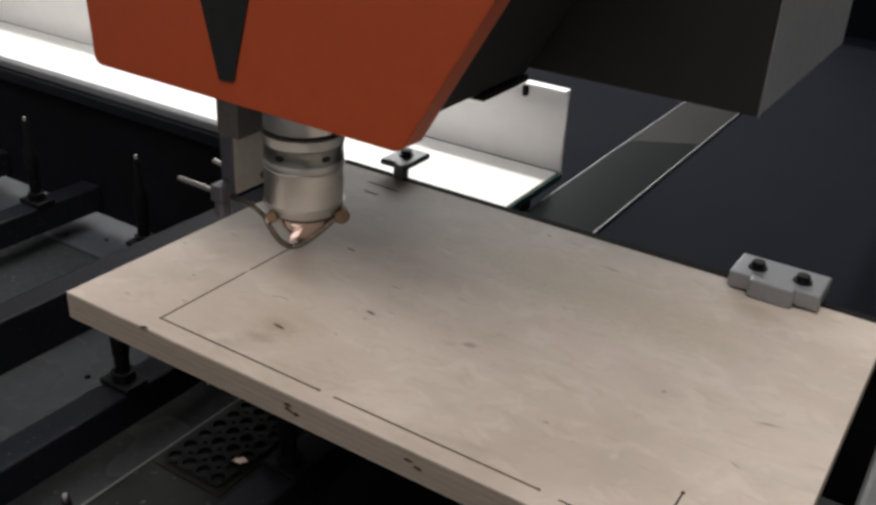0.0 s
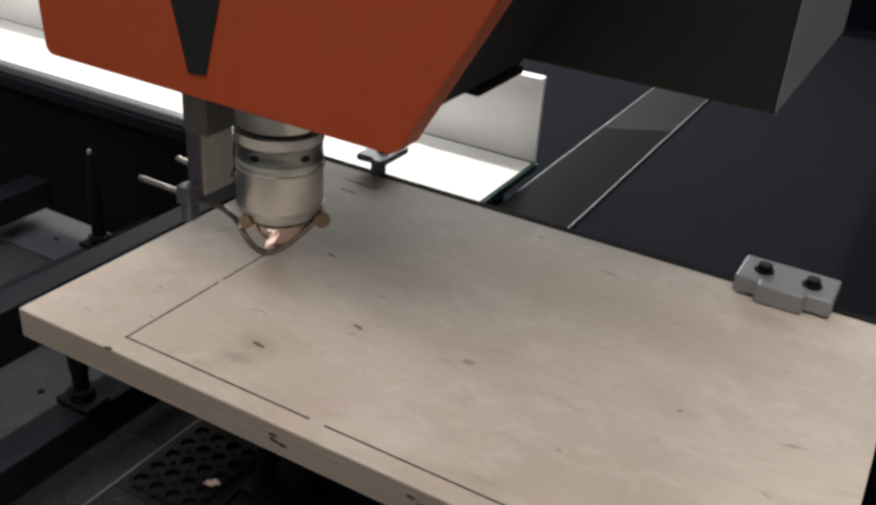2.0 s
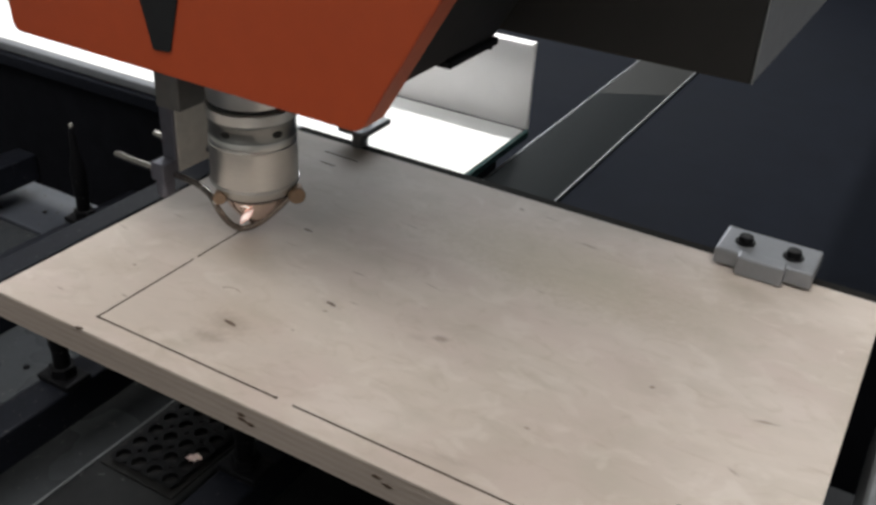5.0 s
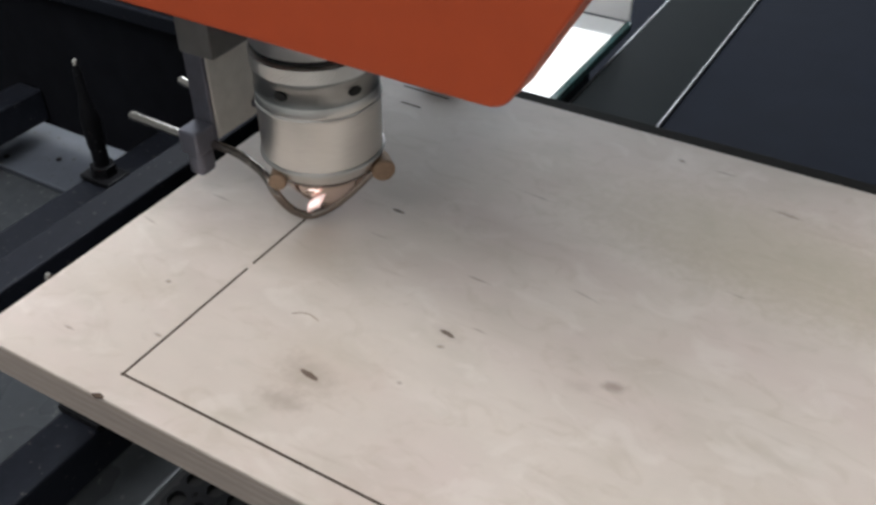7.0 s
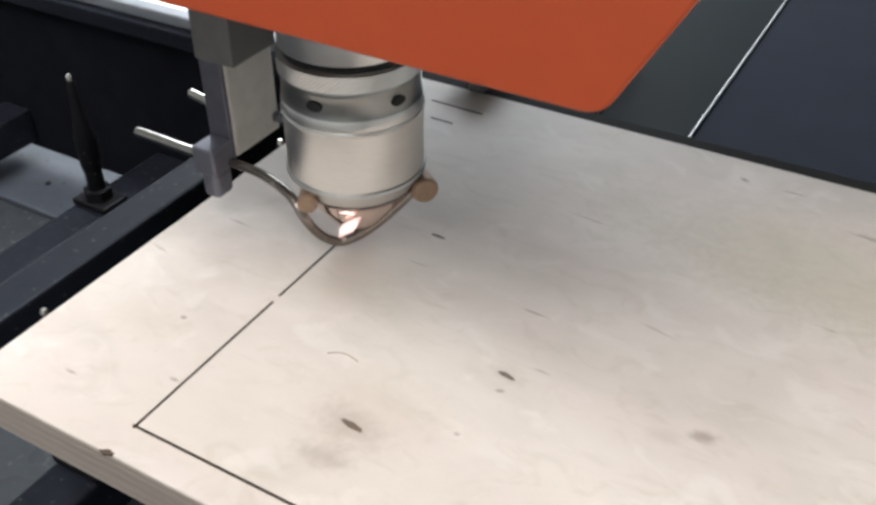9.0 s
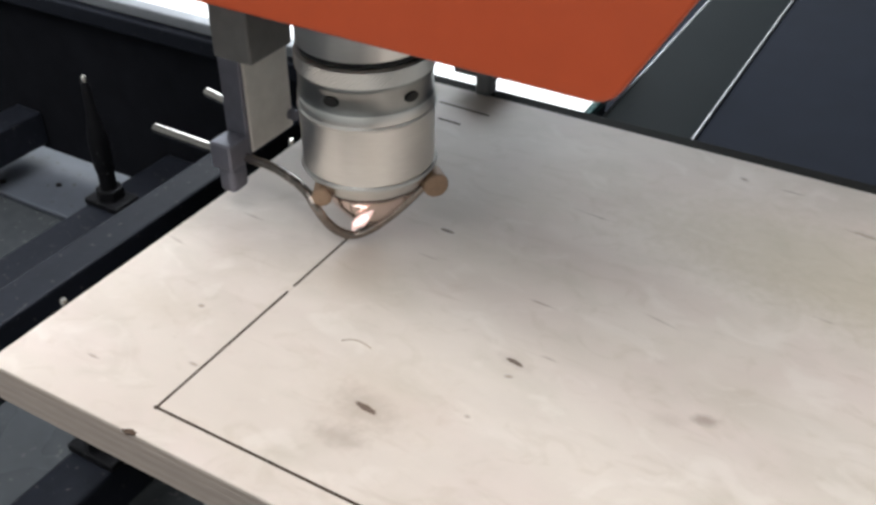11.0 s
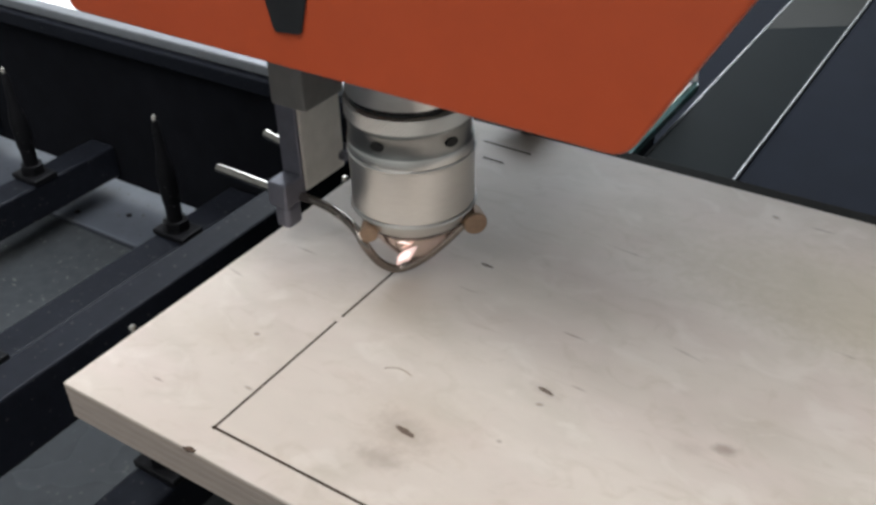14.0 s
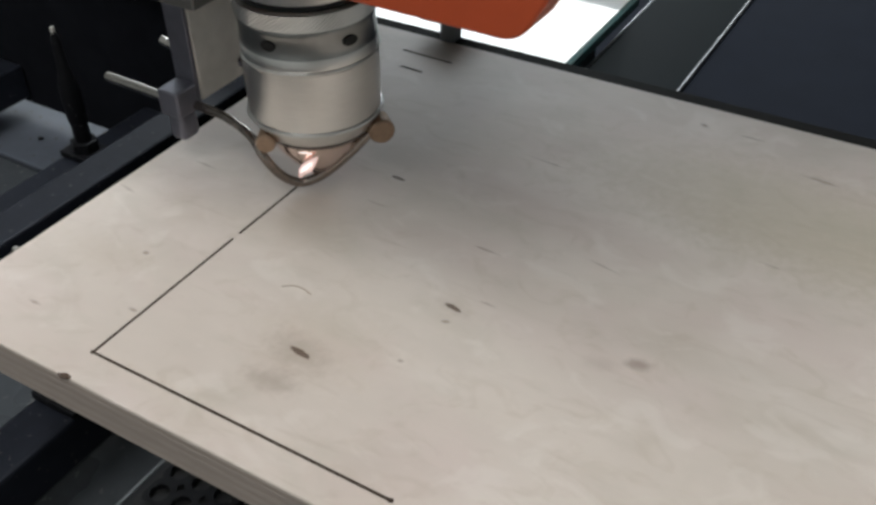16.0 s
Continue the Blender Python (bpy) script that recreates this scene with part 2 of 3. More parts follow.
BLOCK_GREY = material("grey_cast_steel", (0.14, 0.145, 0.15), 0.4, 0.4, vary=0.2, scale=60, bump=0.08)
STEEL = material("bright_steel_tube", (0.55, 0.52, 0.48), 0.22, 1.0, vary=0.15, scale=120)
TUBE_DARK = material("heat_stained_tube", (0.27, 0.235, 0.21), 0.25, 1.0, vary=0.3, scale=150)
BRASS = material("tarnished_brass", (0.30, 0.205, 0.14), 0.5, 0.5, vary=0.2, scale=150, bump=0.1)
CHROME = material("polished_copper_cone", (0.85, 0.70, 0.63), 0.16, 1.0, vary=0.08, scale=80)
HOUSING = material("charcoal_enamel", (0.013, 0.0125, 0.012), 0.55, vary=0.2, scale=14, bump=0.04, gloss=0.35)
VOID = material("matt_black", (0.009, 0.0095, 0.0125), 0.9, gloss=0.05, vary=0.3, scale=20)
HOLE = material("hole_black", (0.008, 0.008, 0.008), 0.7, vary=0.2)
CONCRETE = material("concrete", (0.22, 0.22, 0.21), 0.8, vary=0.2, scale=6, bump=0.2)
PLASTER = material("hall_plaster", (0.35, 0.35, 0.34), 0.9, vary=0.08, scale=4)
SPARK = glow("laser_spark", (1.0, 0.76, 0.68), 1.3)
CONE_GLEAM = glow("cone_gleam", (1.0, 0.45, 0.36), 0.45)
# darker aluminium for the bracket's upper block, its shade kept in the colour
BOX_SHADE = material("shaded_box_aluminium", (0.17, 0.165, 0.16), 0.5, 0.3, vary=0.15, scale=60, bump=0.06)
RAIL_BLACK = material("matt_rail_black", (0.012, 0.011, 0.010), 0.8, gloss=0.08, vary=0.3, scale=40, bump=0.05)
EMBER = glow("ember", (1.0, 0.45, 0.32), 0.12)


def thing(name, label, category, base=(0, 0, 0), group="", kind=""):
    e = new(name)
    e.empty_display_size = 0.02
    e.location = Vector(base) * S
    return tagged(e, label, category, group, kind)


def part(name, bm, mat, parent=None, label="", smooth=False):
    """Links a bmesh in plan units as one mesh object under a thing or a part."""
    bmesh.ops.recalc_face_normals(bm, faces=bm.faces)
    bmesh.ops.scale(bm, vec=(S, S, S), verts=bm.verts)
    me = bpy.data.meshes.new(name)
    bm.to_mesh(me)
    bm.free()
    me.materials.append(mat)
    if smooth:
        me.polygons.foreach_set("use_smooth", [True] * len(me.polygons))
        me.set_sharp_from_angle(angle=radians(35))
    ob = new(name, me)
    if parent is not None:
        ob.parent = parent
        if parent.type == "EMPTY":
            ob.matrix_parent_inverse = Matrix.Translation(parent.location).inverted()
    if label:
        ob["label"] = label
    return ob


def box(lo, hi, bevel=0.0, seg=2):
    bm = bmesh.new()
    bmesh.ops.create_cube(bm, size=1)
    c, d = [(a + b) / 2 for a, b in zip(lo, hi)], [b - a for a, b in zip(lo, hi)]
    bmesh.ops.scale(bm, vec=d, verts=bm.verts)
    bmesh.ops.translate(bm, vec=c, verts=bm.verts)
    if bevel:
        bmesh.ops.bevel(bm, geom=bm.edges[:], offset=bevel, segments=seg, affect="EDGES", profile=0.5)
    return bm


def lathe(profile, at=(0, 0), seg=64, wobble=None):
    """Rings of (radius, height) turned round a vertical axis."""
    bm = bmesh.new()
    rings = []
    for k, (r, z) in enumerate(profile):
        rings.append([bm.verts.new((at[0] + (r + (wobble(k, i) if wobble else 0)) * math.cos(2 * math.pi * i / seg),
                                    at[1] + (r + (wobble(k, i) if wobble else 0)) * math.sin(2 * math.pi * i / seg), z)) for i in range(seg)])
    for a, b in zip(rings, rings[1:]):
        for i in range(seg):
            bm.faces.new((a[i], a[(i + 1) % seg], b[(i + 1) % seg], b[i]))
    bm.faces.new(rings[0])
    bm.faces.new(rings[-1])
    return bm


def rod(a, b, r, seg=24, r2=None, bevel=0.0):
    a, b = Vector(a), Vector(b)
    bm = bmesh.new()
    bmesh.ops.create_cone(bm, cap_ends=True, segments=seg, radius1=r, radius2=r if r2 is None else r2, depth=(b - a).length)
    if bevel:
        rim = [e for e in bm.edges if abs(e.verts[0].co.z - e.verts[1].co.z) < 1e-6]
        bmesh.ops.bevel(bm, geom=rim, offset=bevel, segments=2, affect="EDGES", profile=0.5)
    q = (b - a).to_track_quat("Z", "Y").to_matrix().to_4x4()
    bmesh.ops.transform(bm, matrix=Matrix.Translation((a + b) / 2) @ q, verts=bm.verts)
    return bm


def bent_tube(points, r, seg=16, steps=10):
    """A round tube along a smooth curve through the points."""
    pts = [Vector(p) for p in points]
    pts = [pts[0] * 2 - pts[1], *pts, pts[-1] * 2 - pts[-2]]
    way = []
    for p0, p1, p2, p3 in zip(pts, pts[1:], pts[2:], pts[3:]):
        for k in range(steps):
            t = k / steps
            way.append(0.5 * ((2 * p1) + (p2 - p0) * t + (2 * p0 - 5 * p1 + 4 * p2 - p3) * t * t + (3 * p1 - p0 - 3 * p2 + p3) * t ** 3))
    way.append(pts[-2])
    bm = bmesh.new()
    rings, up = [], Vector((0, 1, 0.2)).normalized()
    for k, p in enumerate(way):
        d = (way[min(k + 1, len(way) - 1)] - way[max(k - 1, 0)]).normalized()
        u = (up - d * up.dot(d)).normalized()
        w = d.cross(u)
        up = u
        rings.append([bm.verts.new(p + r * (math.cos(2 * math.pi * i / seg) * u + math.sin(2 * math.pi * i / seg) * w)) for i in range(seg)])
    for a, b in zip(rings, rings[1:]):
        for i in range(seg):
            bm.faces.new((a[i], a[(i + 1) % seg], b[(i + 1) % seg], b[i]))
    bm.faces.new(rings[0])
    bm.faces.new(rings[-1])
    return bm


def slab(outline, y0, y1, bevel=0.0):
    """A plate with an outline in x and z, between two values of y."""
    bm = bmesh.new()
    f = bm.faces.new([bm.verts.new((x, y0, z)) for x, z in outline])
    got = bmesh.ops.extrude_face_region(bm, geom=[f])
    bmesh.ops.translate(bm, vec=(0, y1 - y0, 0), verts=[v for v in got["geom"] if isinstance(v, bmesh.types.BMVert)])
    if bevel:
        bmesh.ops.bevel(bm, geom=bm.edges[:], offset=bevel, segments=2, affect="EDGES", profile=0.5)
    return bm


def rounded(outline, r, steps=5):
    """An outline with its corners rounded."""
    out, n = [], len(outline)
    for i in range(n):
        p, a, b = Vector(outline[i]), Vector(outline[i - 1]), Vector(outline[(i + 1) % n])
        a, b = p + (a - p).normalized() * r, p + (b - p).normalized() * r
        for k in range(steps + 1):
            t = k / steps
            q = a * (1 - t) ** 2 + p * 2 * t * (1 - t) + b * t * t
            out.append((q.x, q.y))
    return out


def flat_blot(x, y, lx, ly, turn, rough, seed, z=0.0012):
    """A thin uneven lens lying on the board."""
    rng = random.Random(seed)
    bm = bmesh.new()
    ring, n = [], 18
    for i in range(n):
        a = 2 * math.pi * i / n
        k = 1 + rough * (rng.random() - 0.5)
        px, py = lx * math.cos(a) * k, ly * math.sin(a) * k * (1 - 0.35 * abs(math.cos(a)))
        c, s = math.cos(turn), math.sin(turn)
        ring.append((x + c * px - s * py, y + s * px + c * py))
    lower = [bm.verts.new((p, q, -0.002)) for p, q in ring]
    upper = [bm.verts.new((p, q, z)) for p, q in ring]
    bm.faces.new(upper)
    bm.faces.new(lower)
    for i in range(n):
        bm.faces.new((lower[i], lower[(i + 1) % n], upper[(i + 1) % n], upper[i]))
    return bm

# ---- hall ----
def wall(name, lo, hi, mat):
    return tagged(part(name, box(lo, hi), mat), name.split("_")[0] + " of the workshop hall", name.split("_")[0], kind="structure")


u = 1 / S
X0, X1, Y0, Y1, Z0, Z1 = -3 * u, 3 * u, -2.5 * u, 3 * u, -0.95 * u, 2.6 * u
wall("floor", (X0, Y0, Z0 - 1), (X1, Y1, Z0), CONCRETE)
wall("wall_west", (X0 - 1, Y0, Z0), (X0, Y1, Z1), PLASTER)
wall("wall_east", (X1, Y0, Z0), (X1 + 1, Y1, Z1), PLASTER)
wall("wall_south", (X0 - 1, Y0 - 1, Z0), (X1 + 1, Y0, Z1), PLASTER)


def holed(name, rects, span, mat):
    """A wall or ceiling put together round an opening, as one mesh."""
    bm = bmesh.new()
    for lo, hi in rects:
        t = box(lo, hi)
        me = bpy.data.meshes.new("t")
        t.to_mesh(me)
        t.free()
        bm.from_mesh(me)
        bpy.data.meshes.remove(me)
    return tagged(part(name, bm, mat), span, name.split("_")[0], kind="structure")


# unseen openings, laid out to fit the added lamps and pass the sun
wx0, wx1, wz0, wz1 = -2.8 * u, -0.4 * u, 0.55 * u, 1.9 * u
holed("wall_north", [((X0 - 1, Y1, Z0), (wx0, Y1 + 1, Z1)), ((wx1, Y1, Z0), (X1 + 1, Y1 + 1, Z1)),
                     ((wx0, Y1, Z0), (wx1, Y1 + 1, wz0)), ((wx0, Y1, wz1), (wx1, Y1 + 1, Z1))], "unseen plastered wall with a high opening at the window lamp", PLASTER)
cx0, cx1, cy0, cy1 = -0.8 * u, 1.9 * u, -1.85 * u, 0.25 * u
ex0, ex1, ey0, ey1 = -1.7 * u, 0.3 * u, 0.98 * u, 2.6 * u
holed("ceiling", [((X0 - 1, Y0 - 1, Z1), (X1 + 1, cy0, Z1 + 1)), ((X0 - 1, cy0, Z1), (cx0, cy1, Z1 + 1)), ((cx1, cy0, Z1), (X1 + 1, cy1, Z1 + 1)),
                  ((X0 - 1, cy1, Z1), (X1 + 1, ey0, Z1 + 1)), ((X0 - 1, ey0, Z1), (ex0, ey1, Z1 + 1)), ((ex1, ey0, Z1), (X1 + 1, ey1, Z1 + 1)),
                  ((X0 - 1, ey1, Z1), (X1 + 1, Y1 + 1, Z1 + 1))], "unseen white ceiling with two openings for lamps and sun", PLASTER)

# ---- machine bed ----
BED = -1.30
bed = thing("machine_bed", "sheet metal bed of a laser cutter, grey and sooty", "machine bed", (0, 1, Z0))
part("cabinet", box((-9, -7, Z0), (9, 15.3, BED - 0.30), 0.05), NAVY, bed, "dark navy steel cabinet")
for k, (lo, hi) in enumerate([((-9, -7, BED - 0.28), (-4.43, 1.72, BED)), ((-4.41, -7, BED - 0.28), (-0.525, 1.72, BED))]):
    part("bed_sheet", box(lo, hi, 0.012), GREY_SHEET, bed, "grey galvanised sheet with soot specks")
part("bed_sheet", box((-9, 1.74, BED - 0.28), (-0.525, 2.33, BED + 0.006), 0.012), CLEAN_SHEET, bed, "clean light galvanised sheet")
part("bed_sheet", box((-0.50, -7, BED - 0.28), (0.10, 2.48, BED + 0.02), 0.012), DARK_SHEET, bed, "sooty dark sheet")
part("bed_sheet", box((0.12, -7, BED - 0.28), (9, 2.48, BED - 0.06), 0.012), BLACK, bed, "black bed plate")
part("seam", box((-0.520, -7, BED - 0.02), (-0.506, 2.48, BED + 0.010)), TRIM, bed, "bright worn seam")


def grate_bm(x0, x1, y0, y1, nx, ny, z):
    """A plate with rows of round holes cut through."""
    bm = bmesh.new()
    dx, dy, n = (x1 - x0) / nx, (y1 - y0) / ny, 16
    for i in range(nx):
        for j in range(ny):
            cx, cy, r = x0 + (i + 0.5) * dx, y0 + (j + 0.5) * dy, 0.36 * min(dx, dy)
            outer, inner, deep = [], [], []
            for k in range(n):
                a = 2 * math.pi * (k + 0.5) / n
                c, s = math.cos(a), math.sin(a)
                m = max(abs(c) / (dx / 2), abs(s) / (dy / 2))
                outer.append(bm.verts.new((cx + c / m, cy + s / m, z)))
                inner.append(bm.verts.new((cx + c * r, cy + s * r, z)))
                deep.append(bm.verts.new((cx + c * r, cy + s * r, z - 0.05)))
            for k in range(n):
                l = (k + 1) % n
                bm.faces.new((outer[k], outer[l], inner[l], inner[k]))
                bm.faces.new((inner[k], inner[l], deep[l], deep[k]))
    bmesh.ops.remove_doubles(bm, verts=bm.verts, dist=0.0005)
    return bm


grate = thing("exhaust_grate", "sooty perforated exhaust grate in the bed below the board", "grate", (-0.20, 0.58, BED))
plate = part("perforated_plate", grate_bm(-0.43, 0.03, 0.22, 0.95, 4, 6, BED + 0.06), BLACK_STEEL, grate)
part("frame", box((-0.46, 0.19, BED + 0.022), (0.06, 0.98, BED + 0.030)), HOLE, grate)
part("beam_spot", flat_blot(-0.03, 0.47, 0.040, 0.030, 0.5, 0.6, 3, 0.003), EMBER, plate, "glowing spot where the beam lands").location.z = (BED + 0.062) * S

for x, y in [(-3.02, 1.98), (-3.36, 1.83), (-2.62, 1.80), (-1.75, 1.92), (-4.9, 1.86), (-1.5, 0.55), (-2.6, 0.3), (-0.9, 1.2)]:
    part("rivet", rod((x, y, BED - 0.002), (x, y, BED + 0.016), 0.022, 12, 0.016), BLACK_STEEL, bed, "small dark rivet")


def debris(n, seed):
    """Loose pale wood chips on the bed."""
    rng, bm = random.Random(seed), bmesh.new()
    for k in range(n):
        x, y = rng.uniform(-4.2, -0.7), rng.uniform(-1.6, 1.6)
        c, s_, l, w = math.cos(k * 1.7), math.sin(k * 1.7), rng.uniform(0.008, 0.026), rng.uniform(0.005, 0.011)
        q = [(x + c * a * l - s_ * b * w, y + s_ * a * l + c * b * w) for a, b in ((-1, -0.6), (0.9, -1), (1, 0.7), (-0.5, 1))]
        lo, hi = [bm.verts.new((px, py, BED + 0.001)) for px, py in q], [bm.verts.new((px, py, BED + 0.007)) for px, py in q]
        bm.faces.new(hi)
        bm.faces.new(lo)
        for i in range(4):
            bm.faces.new((lo[i], lo[(i + 1) % 4], hi[(i + 1) % 4], hi[i]))
    return bm


tagged(part("wood_chips", debris(34, 11), WOOD_EDGE), "pale wood chips scattered on the dark bed", "debris", kind="stuff")

# ---- far end of the machine ----
sheet = thing("white_side_table", "glossy white laminate sheet with a green glass edge", "side table", (-4, 4.4, -1.0))
part("top", box((-9, 3.45, -0.98), (-0.27, 5.10, -0.93), 0.01), WHITE, sheet)
part("edge_strip", box((-9, 3.42, -0.99), (-0.24, 3.448, -0.926)), TEAL, sheet, "green glass edge")
part("edge_profile", box((-9, 3.33, -1.04), (-1.05, 3.416, -0.955), 0.015), RAIL_GREY, sheet, "grey aluminium edge profile")
part("edge_strip", box((-0.268, 3.45, -0.99), (-0.225, 5.10, -0.926)), TEAL, sheet, "green glass edge")
part("support", box((-9, 3.6, BED - 0.28), (-0.5, 5.05, -0.985)), BLACK, sheet)
back = thing("white_back_panel", "upright white painted sheet panel with a folded top", "panel", (-4, 5.2, -0.93))
part("face", box((-9, 5.105, -0.926), (-0.25, 5.14, -0.13), 0.006), PANEL, back)
part("folded_top", box((-9, 5.03, -0.13), (-0.25, 5.14, -0.108), 0.006), PANEL, back)
hook = part("catch", box((-0.70, 5.035, -0.24), (-0.65, 5.08, -0.131), 0.008), BLACK_STEEL, back, "small black catch")

deck = thing("navy_deck", "dark navy enamelled machine deck", "machine cover", (3, 6, -1.4))
part("deck_plate", box((0.32, 2.5, -1.36), (9, 14.9, -1.30), 0.01), NAVY, deck)
part("deck_back", box((-0.4, 15.0, -1.7), (9, 15.2, 2.0), 0.01), NAVY, deck)


def guard(ya0, yb0, ya1, yb1):
    """A stretch of the sloping strip between two slanting ends, (left, right) in y."""
    bm = bmesh.new()
    for ya, yb in ((ya0, yb0), (ya1, yb1)):
        for x, z in ((-0.235, -1.10), (0.295, -1.27), (0.295, -1.36), (-0.235, -1.36)):
            bm.verts.new((x, ya if x < 0 else yb, z))
    bm.verts.ensure_lookup_table()
    for i in range(4):
        bm.faces.new([bm.verts[i], bm.verts[(i + 1) % 4], bm.verts[4 + (i + 1) % 4], bm.verts[4 + i]])
    bm.faces.new(bm.verts[:4])
    bm.faces.new(bm.verts[4:])
    return bm


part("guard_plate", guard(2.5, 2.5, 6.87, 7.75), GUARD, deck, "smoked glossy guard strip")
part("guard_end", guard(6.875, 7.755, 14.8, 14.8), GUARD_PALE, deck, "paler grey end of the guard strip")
part("trim", box((-0.249, 2.5, -1.11), (-0.241, 14.8, -1.094)), TRIM, deck, "thin bright edge")
part("trim", box((0.299, 2.5, -1.30), (0.310, 14.8, -1.270), 0.003), TRIM, deck, "thin bright edge")

# ---- gantry: dark housing, carriage and orange cover ----
gantry = thing("gantry", "dark enamelled gantry housing above the cutting table", "gantry", (1, 3, 1.0))
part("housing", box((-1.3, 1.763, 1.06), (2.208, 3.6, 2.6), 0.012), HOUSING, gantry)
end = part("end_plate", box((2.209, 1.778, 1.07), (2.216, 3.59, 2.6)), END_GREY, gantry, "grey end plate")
part("edge_strip", box((2.2095, 1.761, 1.062), (2.219, 1.777, 2.6), 0.003), TRIM, end, "bright corner edge")
part("carriage", slab([(-0.93, 1.03), (0.965, 1.03), (1.80, 2.5), (-1.0, 2.5)], 0.665, 1.758, 0.015), BLACK, gantry, "black carriage")
part("carriage_rail", box((-0.9, 1.28, 0.99), (0.985, 1.758, 1.028), 0.006), BLACK_STEEL, gantry)

cover = thing("laser_cover", "orange powder-coated cover with a black wedge", "machine cover", (0, 0.6, 0.96))
outline = rounded([(-0.968, 0.972), (1.02, 0.955), (1.90, 2.5), (-1.06, 2.5)], 0.05)
part("face", slab(outline, 0.50, 0.53, 0.008), ORANGE, cover)
# side edge in a paler orange than the face
part("flange", slab([(1.0, 0.975), (1.026, 0.975), (1.895, 2.5), (1.865, 2.5)], 0.532, 0.660), ORANGE_EDGE, cover, "paler orange side edge")
part("wedge", slab(rounded([(-0.050, 1.072), (0.048, 1.080), (0.165, 1.50), (0.39, 2.3), (-0.27, 2.3), (-0.150, 1.47)], 0.012), 0.493, 0.4995), BLACK, cover, "black tapered wedge")

# ---- laser head ----
AX, AY = 0.044, 1.002
GIRTH = 1.08        # widens the turned profiles of the head
head = thing("laser_nozzle", "satin aluminium laser nozzle with an air tube", "laser nozzle", (AX, AY, 0.02))


def knurl(k, i):
    return 0.0035 if (i + k) % 2 else 0.0


def girth(profile):
    return [(r * GIRTH, z) for r, z in profile]


part("upper_sleeve", lathe(girth([(0.192, 0.728), (0.200, 0.733), (0.200, 1.2), (0.19, 1.21)]), (AX, AY)), ALU, head, smooth=True)
part("groove", lathe(girth([(0.190, 0.708), (0.190, 0.730)]), (AX, AY)), HOLE, head, "dark groove")
part("knurled_ring", lathe(girth([(0.199, 0.648)] + [(0.206, 0.651 + 0.0058 * k) for k in range(10)] + [(0.198, 0.710)]), (AX, AY), 180, lambda k, i: 0.5 * knurl(k, i) if 0 < k < 11 else 0), ALU, head, "knurled ring")
hole_ring = part("hole_ring", lathe(girth([(0.204, 0.560), (0.202, 0.566), (0.201, 0.585), (0.200, 0.600), (0.200, 0.615), (0.201, 0.630), (0.203, 0.642), (0.201, 0.647)]), (AX, AY)), RING_SHADE, head, "drilled ring", True)
part("nozzle_body", lathe(girth([(0.150, 0.238), (0.180, 0.244), (0.190, 0.262), (0.199, 0.290), (0.208, 0.293), (0.211, 0.300), (0.208, 0.307), (0.203, 0.310), (0.2031, 0.316),
                           (0.2049, 0.500), (0.205, 0.507), (0.2075, 0.510), (0.209, 0.515), (0.2075, 0.520), (0.205, 0.523), (0.205, 0.552), (0.200, 0.561)]), (AX, AY), 80), ALU, head, "satin body with two raised beads", True)
for k, a in enumerate((-17, -86, -162, 62, 134)):
    c, s = math.cos(radians(a)), math.sin(radians(a))
    p = Vector((AX + 0.189 * GIRTH * c, AY + 0.189 * GIRTH * s, 0.600))
    bm = rod(p, p + Vector((0.017 * c, 0.017 * s, 0)), 0.026, 20)
    for v in bm.verts:
        v.co.z = 0.600 + (v.co.z - 0.600) * 0.62
    part("hole", bm, HOLE, hole_ring, "dark set-screw hole")
part("nozzle_cone", lathe(girth([(0.008, 0.028), (0.024, 0.028), (0.036, 0.040), (0.094, 0.110), (0.138, 0.180), (0.146, 0.226)]), (AX, AY - 0.01), 48), CHROME, head, "polished copper cone", True)
part("lower_ring", lathe(girth([(0.125, 0.216), (0.166, 0.222), (0.172, 0.234), (0.150, 0.240)]), (AX, AY), 64), TUBE_DARK, head, "dark lower ring", True)
def ragged_glow(points, seed):
    """A ragged little tongue of glow along a line of (place, radius)."""
    rng = random.Random(seed)
    bm = bmesh.new()
    rings = []
    for p, r in points:
        rings.append([bm.verts.new((p[0] + r * math.cos(a) * rng.uniform(0.6, 1.3), p[1] + 0.35 * r * math.sin(a), p[2] + r * math.sin(a) * rng.uniform(0.6, 1.3)))
                      for a in [2 * math.pi * i / 12 for i in range(12)]])
    for a, c in zip(rings, rings[1:]):
        for i in range(12):
            bm.faces.new((a[i], a[(i + 1) % 12], c[(i + 1) % 12], c[i]))
    bm.faces.new(rings[0])
    bm.faces.new(rings[-1])
    return bm


